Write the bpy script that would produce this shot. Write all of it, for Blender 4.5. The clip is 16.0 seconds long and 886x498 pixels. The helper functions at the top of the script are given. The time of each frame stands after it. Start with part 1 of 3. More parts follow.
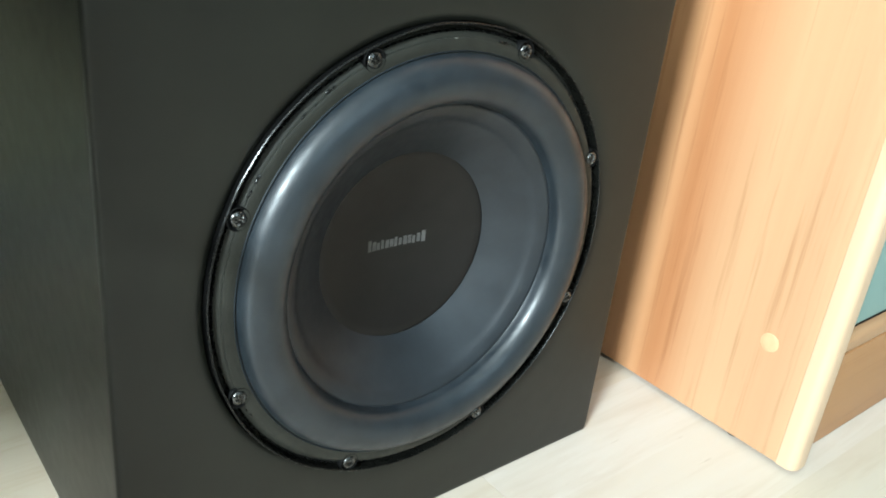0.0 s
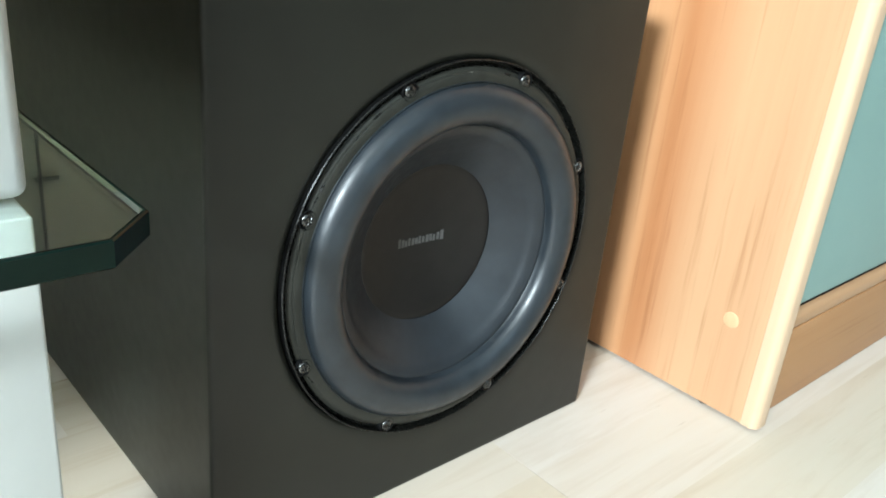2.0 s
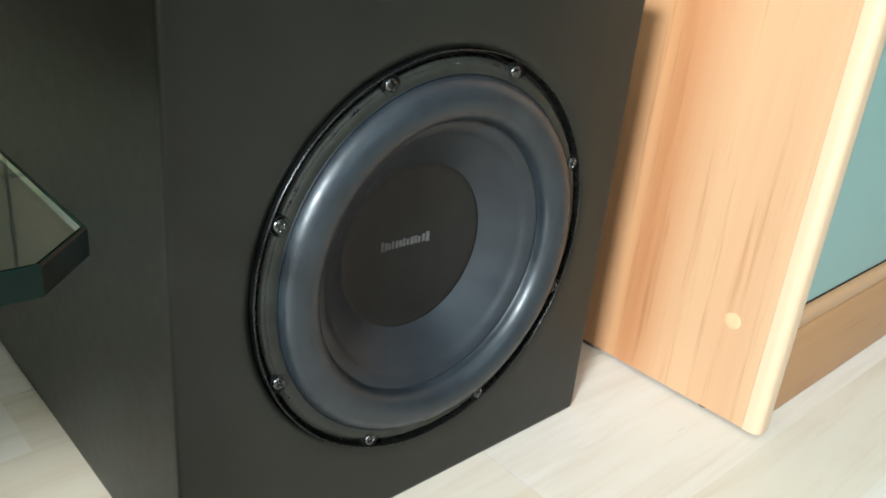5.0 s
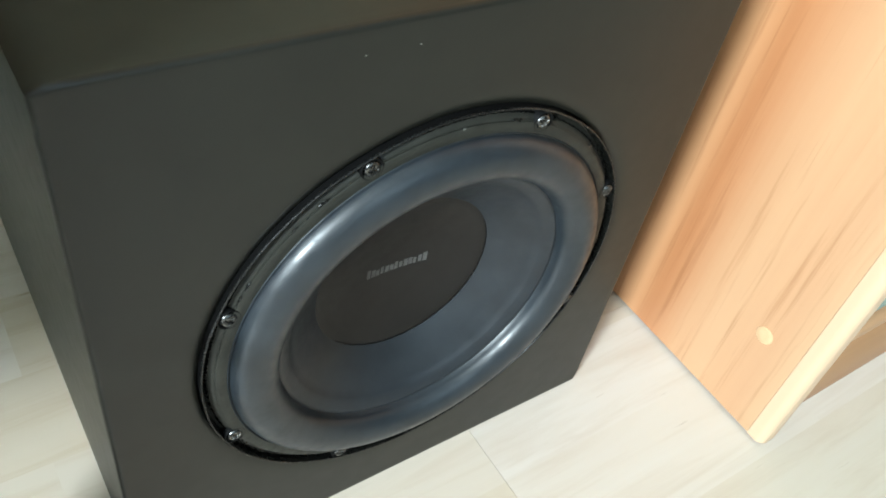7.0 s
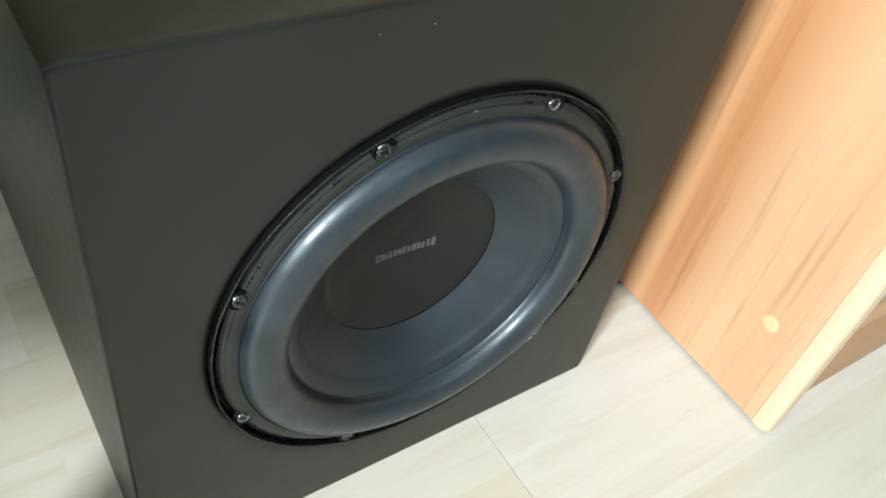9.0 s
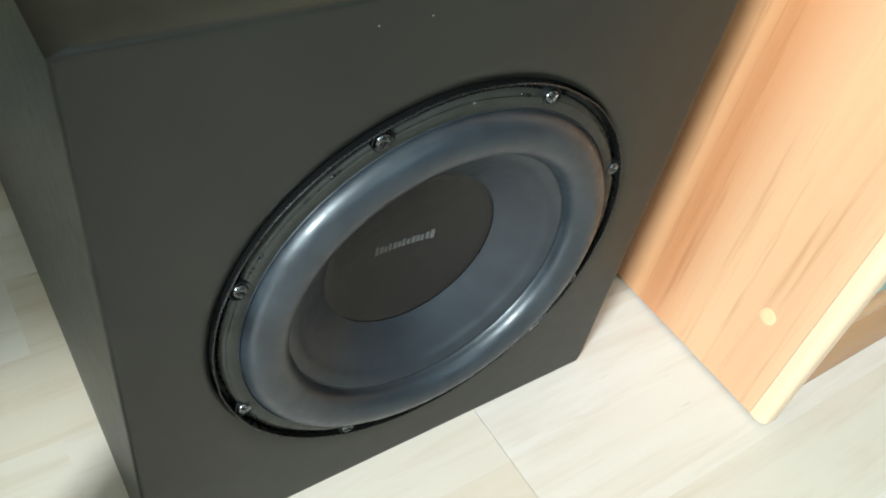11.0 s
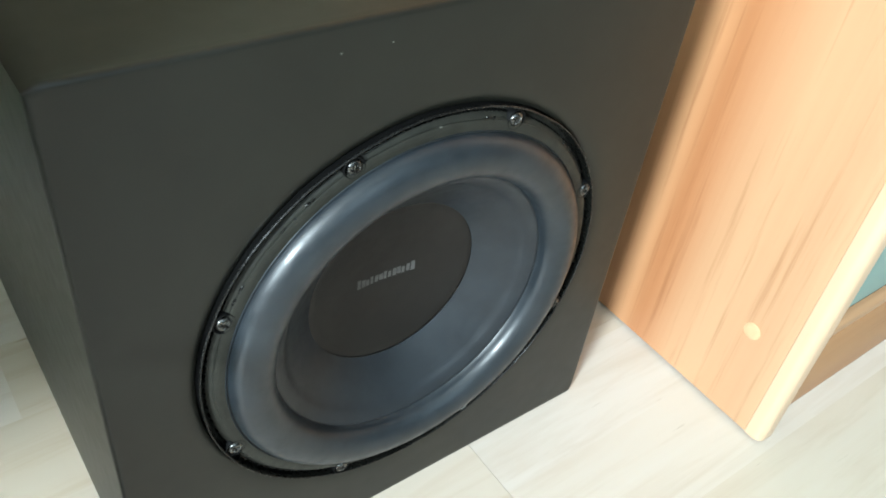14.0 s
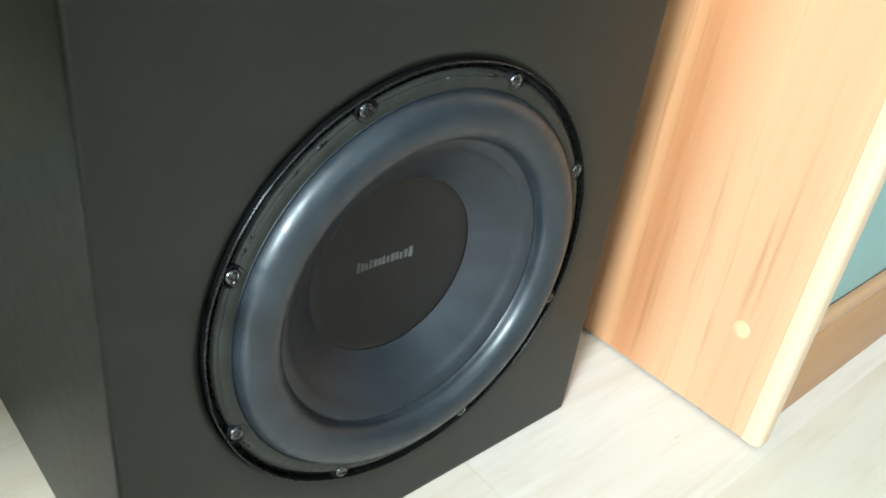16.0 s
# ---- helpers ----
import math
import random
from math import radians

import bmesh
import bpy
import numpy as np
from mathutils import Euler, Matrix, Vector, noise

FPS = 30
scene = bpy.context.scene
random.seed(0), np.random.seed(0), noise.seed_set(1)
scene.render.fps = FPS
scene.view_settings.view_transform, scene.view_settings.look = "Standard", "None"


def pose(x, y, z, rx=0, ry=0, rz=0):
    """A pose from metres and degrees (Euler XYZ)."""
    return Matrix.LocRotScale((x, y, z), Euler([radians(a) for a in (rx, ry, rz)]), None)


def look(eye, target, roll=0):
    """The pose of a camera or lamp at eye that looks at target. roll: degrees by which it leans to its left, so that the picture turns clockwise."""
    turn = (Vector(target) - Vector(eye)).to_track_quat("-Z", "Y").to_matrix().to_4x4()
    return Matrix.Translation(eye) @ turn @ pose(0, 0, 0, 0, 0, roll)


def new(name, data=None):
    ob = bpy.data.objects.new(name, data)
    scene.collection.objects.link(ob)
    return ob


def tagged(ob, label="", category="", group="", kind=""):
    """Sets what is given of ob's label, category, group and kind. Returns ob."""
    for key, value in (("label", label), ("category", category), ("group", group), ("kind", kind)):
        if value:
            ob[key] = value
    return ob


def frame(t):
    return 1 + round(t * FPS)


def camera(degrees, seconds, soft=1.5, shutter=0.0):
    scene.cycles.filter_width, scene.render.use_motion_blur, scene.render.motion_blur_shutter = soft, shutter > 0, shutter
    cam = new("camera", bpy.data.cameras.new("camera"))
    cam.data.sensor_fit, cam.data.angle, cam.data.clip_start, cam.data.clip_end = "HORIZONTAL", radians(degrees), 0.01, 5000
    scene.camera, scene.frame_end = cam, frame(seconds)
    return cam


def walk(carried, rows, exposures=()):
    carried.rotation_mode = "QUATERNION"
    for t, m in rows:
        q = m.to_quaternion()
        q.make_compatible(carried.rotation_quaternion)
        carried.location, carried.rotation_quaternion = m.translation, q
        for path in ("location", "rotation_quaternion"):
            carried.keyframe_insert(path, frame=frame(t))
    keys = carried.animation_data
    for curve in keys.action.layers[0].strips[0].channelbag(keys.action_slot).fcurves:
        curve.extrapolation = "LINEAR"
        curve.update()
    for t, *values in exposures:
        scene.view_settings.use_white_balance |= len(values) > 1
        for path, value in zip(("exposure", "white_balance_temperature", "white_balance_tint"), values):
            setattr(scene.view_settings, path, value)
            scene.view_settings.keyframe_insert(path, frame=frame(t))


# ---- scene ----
cam = camera(56.4, 16.0, soft=1.8)
PATH = [
    (0, (-0.213, -0.252, 0.303), (0.979, 1.121, -0.53), 6.5),
    (0.5, (-0.229, -0.245, 0.301), (0.977, 1.126, -0.516), 6.0),
    (1, (-0.249, -0.247, 0.301), (0.99, 1.107, -0.492), 5.5),
    (1.5, (-0.271, -0.263, 0.314), (0.988, 1.075, -0.476), 5.6),
    (2, (-0.282, -0.293, 0.322), (0.976, 1.048, -0.466), 5.7),
    (2.5, (-0.276, -0.295, 0.322), (0.987, 1.043, -0.462), 5.7),
    (3, (-0.268, -0.292, 0.321), (0.99, 1.049, -0.466), 5.6),
    (3.5, (-0.265, -0.29, 0.32), (0.994, 1.051, -0.464), 5.6),
    (4, (-0.265, -0.29, 0.319), (0.991, 1.053, -0.468), 5.5),
    (4.5, (-0.266, -0.286, 0.316), (0.995, 1.052, -0.47), 5.6),
    (5, (-0.26, -0.273, 0.319), (1.005, 1.043, -0.497), 5.6),
    (5.2, (-0.244, -0.251, 0.341), (0.989, 1.044, -0.555), 6.0),
    (7.3, (-0.161, -0.186, 0.423), (0.775, 0.876, -0.99), 12.5),
    (7.5, (-0.162, -0.187, 0.423), (0.775, 0.876, -0.989), 12.4),
    (8, (-0.163, -0.186, 0.421), (0.777, 0.874, -0.991), 12.6),
    (8.5, (-0.165, -0.186, 0.419), (0.777, 0.872, -0.993), 12.7),
    (11, (-0.169, -0.191, 0.419), (0.772, 0.868, -0.993), 12.5),
    (11.5, (-0.167, -0.191, 0.414), (0.777, 0.864, -0.999), 12.9),
    (12, (-0.165, -0.195, 0.413), (0.779, 0.862, -0.998), 12.7),
    (12.5, (-0.166, -0.196, 0.412), (0.777, 0.87, -0.993), 12.4),
    (13, (-0.166, -0.198, 0.413), (0.768, 0.896, -0.977), 10.8),
    (13.5, (-0.168, -0.201, 0.416), (0.785, 0.924, -0.935), 9.5),
    (14, (-0.172, -0.209, 0.413), (0.828, 0.938, -0.885), 8.3),
    (14.5, (-0.181, -0.219, 0.389), (0.925, 0.94, -0.809), 8.3),
    (15, (-0.2, -0.225, 0.356), (0.989, 0.951, -0.741), 8.4),
    (15.5, (-0.211, -0.228, 0.35), (0.992, 0.972, -0.705), 8.1),
    (16, (-0.21, -0.223, 0.355), (0.987, 0.986, -0.696), 8.0),
]
EXPOSURES = [(0, 0.08, 6180, 0), (0.5, 0.17, 6100, -3), (1, 0.20, 6080, -3), (1.5, 0.17, 6120, -1), (2, 0.03, 6200, 3), (3.5, -0.04, 6260, 4), (5, -0.05, 6300, 4), (7.5, 0.0, 6150, 2),
             (11, 0.04, 6170, 2), (12.5, 0.12, 6070, 1), (13.5, 0.05, 6120, 2), (15, 0.12, 5970, -1), (16, 0.15, 6020, 0)]
walk(cam, [(t, look(eye, target, roll)) for t, eye, target, roll in PATH], EXPOSURES)

# ---- light ----
world = bpy.data.worlds.new("world")
scene.world = world
world.use_nodes = True
wn = world.node_tree
sky = wn.nodes.new("ShaderNodeTexSky")
sky.sky_type, sky.sun_disc = "NISHITA", False
sky.sun_elevation, sky.sun_rotation = radians(40), radians(60)
wn.nodes["Background"].inputs["Strength"].default_value = 0.12
wn.links.new(sky.outputs["Color"], wn.nodes["Background"].inputs["Color"])

# sky light that enters by the west window, and an added fill lamp in the south
WIN_Y, WIN_Z, WIN_W, WIN_H, WEST_X = -1.27, 1.64, 0.50, 0.38, -2.55


def area_lamp(name, eye, target, w, h, watts, colour):
    lamp = bpy.data.lights.new(name, "AREA")
    lamp.shape, lamp.size, lamp.size_y, lamp.energy, lamp.color = "RECTANGLE", w, h, watts, colour
    ob = new(name, lamp)
    ob.matrix_world = look(eye, target)
    return ob


area_lamp("daylight", (WEST_X + 0.02, WIN_Y, WIN_Z), (0.1, 0.0, WIN_Z), WIN_W, WIN_H, 288, (0.86, 0.94, 1.0))
# added bluish fill from an unseen side, not a known window
area_lamp("fill_south", (-0.12, -2.28, 1.62), (-0.12, 0.0, 1.62), 1.00, 1.30, 14, (0.74, 0.90, 1.0))


# ---- materials ----
def material(name, colour, rough=0.5, metal=0.0, coat=0.0, spec=0.5):
    m = bpy.data.materials.new(name)
    m.use_nodes = True
    b = m.node_tree.nodes["Principled BSDF"]
    b.inputs["Base Color"].default_value = (*colour, 1)
    b.inputs["Roughness"].default_value = rough
    b.inputs["Metallic"].default_value = metal
    b.inputs["Coat Weight"].default_value = coat
    b.inputs["Coat Roughness"].default_value = 0.2
    b.inputs["Specular IOR Level"].default_value = spec
    return m


def add(m, kind, **values):
    n = m.node_tree.nodes.new(kind)
    for key, value in values.items():
        if key in n.inputs:
            n.inputs[key].default_value = value
    return n


def wire(m, a, b):
    m.node_tree.links.new(a, b)


def ramp_of(m, factor, stops):
    r = add(m, "ShaderNodeValToRGB")
    el = r.color_ramp.elements
    while len(el) < len(stops):
        el.new(0.5)
    for e, (p, c) in zip(el, stops):
        e.position, e.color = p, (*c, 1)
    wire(m, factor, r.inputs["Fac"])
    return r.outputs["Color"]


def mottled(m, stops, scale=(1, 1, 1), size=30, detail=5, rough=None, bump=0.0, bump_size=900, bump_depth=0.0003):
    """Colour from a stretched noise, a rougher second noise in the gloss, and a fine relief."""
    b = m.node_tree.nodes["Principled BSDF"]
    co = add(m, "ShaderNodeTexCoord")
    mp = add(m, "ShaderNodeMapping")
    mp.inputs["Scale"].default_value = scale
    wire(m, co.outputs["Object"], mp.inputs["Vector"])
    n = add(m, "ShaderNodeTexNoise", Scale=size, Detail=detail, Roughness=0.6)
    wire(m, mp.outputs["Vector"], n.inputs["Vector"])
    wire(m, ramp_of(m, n.outputs["Fac"], stops), b.inputs["Base Color"])
    if rough:
        n2 = add(m, "ShaderNodeTexNoise", Scale=size * 2.7, Detail=4)
        wire(m, mp.outputs["Vector"], n2.inputs["Vector"])
        r = add(m, "ShaderNodeMapRange")
        r.inputs["From Min"].default_value, r.inputs["From Max"].default_value = 0.3, 0.7
        r.inputs["To Min"].default_value, r.inputs["To Max"].default_value = rough
        wire(m, n2.outputs["Fac"], r.inputs["Value"])
        wire(m, r.outputs["Result"], b.inputs["Roughness"])
    if bump:
        n3 = add(m, "ShaderNodeTexNoise", Scale=bump_size, Detail=2)
        wire(m, co.outputs["Object"], n3.inputs["Vector"])
        bp = add(m, "ShaderNodeBump", Strength=bump, Distance=bump_depth)
        wire(m, n3.outputs["Fac"], bp.inputs["Height"])
        wire(m, bp.outputs["Normal"], b.inputs["Normal"])
    return m


def wood(name, stops, along, rough, size=9.0, streak=16.0, fine=60, heart_shade=None):
    """Veneer: long bands, fine pores along the grain, and darker streaks."""
    m = material(name, stops[0][1], rough)
    b = m.node_tree.nodes["Principled BSDF"]
    co = add(m, "ShaderNodeTexCoord")
    sc = [streak, streak, streak]
    sc["xyz".index(along)] = 0.35
    mp = add(m, "ShaderNodeMapping")
    mp.inputs["Scale"].default_value = sc
    wire(m, co.outputs["Object"], mp.inputs["Vector"])
    n = add(m, "ShaderNodeTexNoise", Scale=size / 6, Detail=7, Roughness=0.55, Distortion=0.25)
    wire(m, mp.outputs["Vector"], n.inputs["Vector"])
    base = ramp_of(m, n.outputs["Fac"], stops)
    drift = add(m, "ShaderNodeTexNoise", Scale=0.45, Detail=2)
    wire(m, mp.outputs["Vector"], drift.inputs["Vector"])
    fac = drift.outputs["Fac"]
    if heart_shade:
        # heartwood to one side, deepened to carry the shade there; sapwood to the other
        sp = add(m, "ShaderNodeSeparateXYZ")
        wire(m, co.outputs["Object"], sp.inputs[0])
        mr = add(m, "ShaderNodeMapRange")
        mr.inputs["From Min"].default_value, mr.inputs["From Max"].default_value = heart_shade
        mr.inputs["To Min"].default_value, mr.inputs["To Max"].default_value = -0.18, 0.18
        wire(m, sp.outputs["Y"], mr.inputs["Value"])
        ad = add(m, "ShaderNodeMath")
        wire(m, fac, ad.inputs[0])
        wire(m, mr.outputs["Result"], ad.inputs[1])
        fac = ad.outputs[0]
    tint = ramp_of(m, fac, [(0.26, (0.99, 0.82, 0.68)), (0.50, (1.0, 0.99, 0.96)), (0.74, (1.0, 1.09, 1.08))])
    mixd = add(m, "ShaderNodeMix")
    mixd.data_type, mixd.blend_type = "RGBA", "MULTIPLY"
    mixd.inputs[0].default_value = 1.0
    wire(m, base, mixd.inputs[6])
    wire(m, tint, mixd.inputs[7])
    base = mixd.outputs[2]
    n2 = add(m, "ShaderNodeTexNoise", Scale=fine / 4, Detail=4, Roughness=0.7)
    wire(m, mp.outputs["Vector"], n2.inputs["Vector"])
    dark = ramp_of(m, n2.outputs["Fac"], [(0.30, (0.62, 0.50, 0.40)), (0.45, (1, 1, 1))])
    mix = add(m, "ShaderNodeMix")
    mix.data_type, mix.blend_type = "RGBA", "MULTIPLY"
    mix.inputs[0].default_value = 0.5
    wire(m, base, mix.inputs[6])
    wire(m, dark, mix.inputs[7])
    out = mix.outputs[2]
    if heart_shade:
        # a few long wavy dark veins
        n4 = add(m, "ShaderNodeTexNoise", Scale=0.55, Detail=3, Roughness=0.45, Distortion=0.5)
        wire(m, mp.outputs["Vector"], n4.inputs["Vector"])
        vein = ramp_of(m, n4.outputs["Fac"], [(0.44, (1, 1, 1)), (0.485, (0.80, 0.68, 0.58)), (0.50, (1, 1, 1)), (0.58, (1, 1, 1)), (0.60, (0.84, 0.74, 0.64)), (0.63, (1, 1, 1))])
        mixv = add(m, "ShaderNodeMix")
        mixv.data_type, mixv.blend_type = "RGBA", "MULTIPLY"
        mixv.inputs[0].default_value = 0.65
        wire(m, out, mixv.inputs[6])
        wire(m, vein, mixv.inputs[7])
        out = mixv.outputs[2]
    wire(m, out, b.inputs["Base Color"])
    bp = add(m, "ShaderNodeBump", Strength=0.12, Distance=0.0004)
    wire(m, n2.outputs["Fac"], bp.inputs["Height"])
    wire(m, bp.outputs["Normal"], b.inputs["Normal"])
    return m


M_VINYL = mottled(material("black_vinyl", (0.02, 0.02, 0.02), 0.42, spec=0.37), [(0.3, (0.0074, 0.0078, 0.0057)), (0.7, (0.0098, 0.0104, 0.0076))],
                  size=40, rough=(0.39, 0.43), bump=0.008, bump_size=600, bump_depth=0.0002)
M_RUBBER = mottled(material("rubber", (0.05, 0.05, 0.05), 0.42, coat=0.04, spec=0.54), [(0.3, (0.0080, 0.0116, 0.0152)), (0.7, (0.0158, 0.0212, 0.0264))],
                   size=60, rough=(0.31, 0.48), bump=0.04, bump_size=1500, bump_depth=0.0002)
M_CAP = mottled(material("brown_black_cap", (0.016, 0.013, 0.011), 0.45, spec=0.30), [(0.3, (0.0050, 0.0042, 0.0038)), (0.7, (0.0080, 0.0068, 0.0062))],
                size=55, rough=(0.38, 0.48), bump=0.06, bump_size=1300, bump_depth=0.0002)
M_CONE = mottled(material("coated_cone", (0.04, 0.04, 0.04), 0.45, coat=0.03, spec=0.50), [(0.3, (0.0080, 0.0104, 0.0136)), (0.7, (0.0138, 0.0174, 0.0216))],
                 size=70, rough=(0.40, 0.50), bump=0.06, bump_size=1300, bump_depth=0.0002)
M_FLANGE = mottled(material("black_enamel_channel_shade", (0.005, 0.005, 0.004), 0.3, spec=0.24), [(0.3, (0.0030, 0.0031, 0.0026)), (0.7, (0.0055, 0.0056, 0.0047))],
                   size=90, rough=(0.22, 0.34))
# black of the screw cups, also used as painted shade in gaps
M_CUP_GAP_SHADE = material("black_cup_and_gap_shade", (0.003, 0.003, 0.003), 0.6, spec=0.1)
M_BEAD = mottled(material("shiny_black_glue", (0.01, 0.01, 0.01), 0.25, spec=0.35), [(0.3, (0.003, 0.003, 0.003)), (0.7, (0.006, 0.006, 0.0055))], size=300, rough=(0.18, 0.35))
M_GASKET = mottled(material("grey_gasket", (0.06, 0.06, 0.055), 0.6, spec=0.25), [(0.3, (0.0150, 0.0152, 0.0122)), (0.7, (0.0225, 0.0228, 0.0184))],
                   size=120, rough=(0.4, 0.6), bump=0.18, bump_size=500, bump_depth=0.0004)
M_SCREW = mottled(material("blackened_steel", (0.3, 0.3, 0.3), 0.28, metal=1.0), [(0.35, (0.03, 0.03, 0.03)), (0.65, (0.17, 0.17, 0.165))],
                  size=700, rough=(0.18, 0.36))
M_PRINT = mottled(material("grey_print", (0.35, 0.35, 0.35), 0.5), [(0.3, (0.05, 0.049, 0.048)), (0.7, (0.10, 0.098, 0.096))], size=400)
M_GLUE = mottled(material("pale_glue", (0.13, 0.13, 0.12), 0.45), [(0.3, (0.11, 0.11, 0.10)), (0.7, (0.17, 0.17, 0.155))], size=900)
M_WOOD = wood("alder_veneer", [(0.28, (0.405, 0.200, 0.102)), (0.5, (0.490, 0.300, 0.174)), (0.72, (0.540, 0.372, 0.236))], "z", 0.42, size=5.0, streak=12.0, heart_shade=(-0.08, -0.19))
M_LIP = mottled(material("light_lipping", (0.55, 0.4, 0.26), 0.38), [(0.3, (0.51, 0.355, 0.228)), (0.7, (0.565, 0.410, 0.275))], scale=(6, 6, 0.25), size=8, rough=(0.34, 0.42))
M_RAIL = wood("rail_veneer", [(0.25, (0.27, 0.142, 0.064)), (0.5, (0.305, 0.168, 0.078)), (0.75, (0.335, 0.19, 0.092))], "x", 0.40)
M_MOULD = mottled(material("rail_moulding_veneer", (0.38, 0.22, 0.12), 0.4), [(0.3, (0.345, 0.195, 0.098)), (0.7, (0.395, 0.230, 0.122))], scale=(0.3, 6, 6), size=8, rough=(0.36, 0.44))
M_PLUG = mottled(material("plug", (0.80, 0.62, 0.36), 0.4), [(0.3, (0.54, 0.345, 0.19)), (0.7, (0.58, 0.38, 0.215))], size=200)
M_GREEN = mottled(material("frosted_green_glass", (0.3, 0.5, 0.45), 0.34, spec=0.35), [(0.3, (0.165, 0.265, 0.245)), (0.7, (0.18, 0.285, 0.265))], size=6, rough=(0.30, 0.38))
M_WHITE = mottled(material("white_lacquer", (0.8, 0.8, 0.78), 0.35), [(0.3, (0.335, 0.345, 0.325)), (0.7, (0.375, 0.385, 0.365))], size=12, rough=(0.3, 0.42), bump=0.05, bump_size=400)
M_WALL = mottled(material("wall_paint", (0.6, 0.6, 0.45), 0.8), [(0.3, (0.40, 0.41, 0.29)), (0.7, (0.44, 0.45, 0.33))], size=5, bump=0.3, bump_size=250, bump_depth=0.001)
# walls out of view, toned dark to hold down the bounced fill
M_ROOM_DARK = mottled(material("unseen_room_dark", (0.5, 0.5, 0.47), 0.8), [(0.3, (0.155, 0.155, 0.148)), (0.7, (0.185, 0.185, 0.178))], size=3, bump=0.3, bump_size=250, bump_depth=0.001)
M_CEIL = mottled(material("ceiling_paint", (0.82, 0.82, 0.8), 0.8), [(0.3, (0.44, 0.44, 0.43)), (0.7, (0.48, 0.48, 0.47))], size=3, bump=0.3, bump_size=250, bump_depth=0.001)
M_CABLE = material("cable_sheath", (0.03, 0.032, 0.028), 0.5)
M_RUBBER_FOOT = material("black_foot", (0.02, 0.02, 0.02), 0.6)

M_GLASS = bpy.data.materials.new("clear_glass")
M_GLASS.use_nodes = True
_b = M_GLASS.node_tree.nodes["Principled BSDF"]
_b.inputs["Base Color"].default_value = (0.86, 0.95, 0.91, 1)
_b.inputs["Transmission Weight"].default_value = 1.0
_b.inputs["Roughness"].default_value = 0.02
_b.inputs["IOR"].default_value = 1.52
M_GLASS_EDGE = mottled(material("green_glass_edge", (0.01, 0.05, 0.04), 0.12, spec=0.13), [(0.3, (0.0012, 0.0060, 0.0045)), (0.7, (0.0022, 0.0092, 0.0068))], size=60, rough=(0.08, 0.2))


def floor_material():
    """Pale maple laminate: printed strips of two or three tones, with grain and short dark flecks along the board."""
    m = material("maple_laminate", (0.7, 0.6, 0.45), 0.38)
    b = m.node_tree.nodes["Principled BSDF"]
    geo = add(m, "ShaderNodeNewGeometry")
    sep = add(m, "ShaderNodeSeparateXYZ")
    wire(m, geo.outputs["Position"], sep.inputs[0])

    def mathn(op, a, v):
        n = add(m, "ShaderNodeMath")
        n.operation = op
        wire(m, a, n.inputs[0])
        n.inputs[1].default_value = v
        return n.outputs[0]

    row = mathn("FLOOR", mathn("DIVIDE", mathn("ADD", sep.outputs["Y"], 0.0385), 0.0633), 1.0)
    half = mathn("MULTIPLY", mathn("MODULO", mathn("ADD", row, 1000.0), 2.0), 0.2142)
    addn = add(m, "ShaderNodeMath")
    wire(m, mathn("ADD", sep.outputs["X"], 12.796), addn.inputs[0])
    wire(m, half, addn.inputs[1])
    col = mathn("FLOOR", mathn("DIVIDE", addn.outputs[0], 0.42833), 1.0)
    info = add(m, "ShaderNodeObjectInfo")
    cmb = add(m, "ShaderNodeCombineXYZ")
    wire(m, row, cmb.inputs[0])
    wire(m, col, cmb.inputs[1])
    wire(m, info.outputs["Random"], cmb.inputs[2])
    tone = add(m, "ShaderNodeTexWhiteNoise")
    wire(m, cmb.outputs[0], tone.inputs["Vector"])
    strip = ramp_of(m, tone.outputs["Value"], [(0.0, (0.525, 0.447, 0.350)), (0.5, (0.582, 0.520, 0.455)), (1.0, (0.612, 0.562, 0.518))])
    mp = add(m, "ShaderNodeMapping")
    mp.inputs["Scale"].default_value = (3.0, 34.0, 1.0)
    wire(m, geo.outputs["Position"], mp.inputs["Vector"])
    va = add(m, "ShaderNodeVectorMath")
    wire(m, mp.outputs["Vector"], va.inputs[0])
    wire(m, tone.outputs["Color"], va.inputs[1])
    n = add(m, "ShaderNodeTexNoise", Scale=1.6, Detail=7, Roughness=0.6, Distortion=0.6)
    wire(m, va.outputs[0], n.inputs["Vector"])
    grain = ramp_of(m, n.outputs["Fac"], [(0.30, (0.80, 0.72, 0.62)), (0.5, (0.97, 0.95, 0.92)), (0.7, (1, 1, 1))])
    mp2 = add(m, "ShaderNodeMapping")
    mp2.inputs["Scale"].default_value = (26.0, 260.0, 1.0)
    wire(m, geo.outputs["Position"], mp2.inputs["Vector"])
    n2 = add(m, "ShaderNodeTexNoise", Scale=1.0, Detail=2)
    wire(m, mp2.outputs["Vector"], n2.inputs["Vector"])
    fleck = ramp_of(m, n2.outputs["Fac"], [(0.20, (0.45, 0.36, 0.28)), (0.29, (1, 1, 1))])
    out = strip
    for k, other in ((0.6, grain), (0.5, fleck)):
        mix = add(m, "ShaderNodeMix")
        mix.data_type, mix.blend_type = "RGBA", "MULTIPLY"
        mix.inputs[0].default_value = k
        wire(m, out, mix.inputs[6])
        wire(m, other, mix.inputs[7])
        out = mix.outputs[2]
    wire(m, out, b.inputs["Base Color"])
    r = add(m, "ShaderNodeMapRange")
    r.inputs["To Min"].default_value, r.inputs["To Max"].default_value = 0.30, 0.46
    wire(m, n.outputs["Fac"], r.inputs["Value"])
    wire(m, r.outputs["Result"], b.inputs["Roughness"])
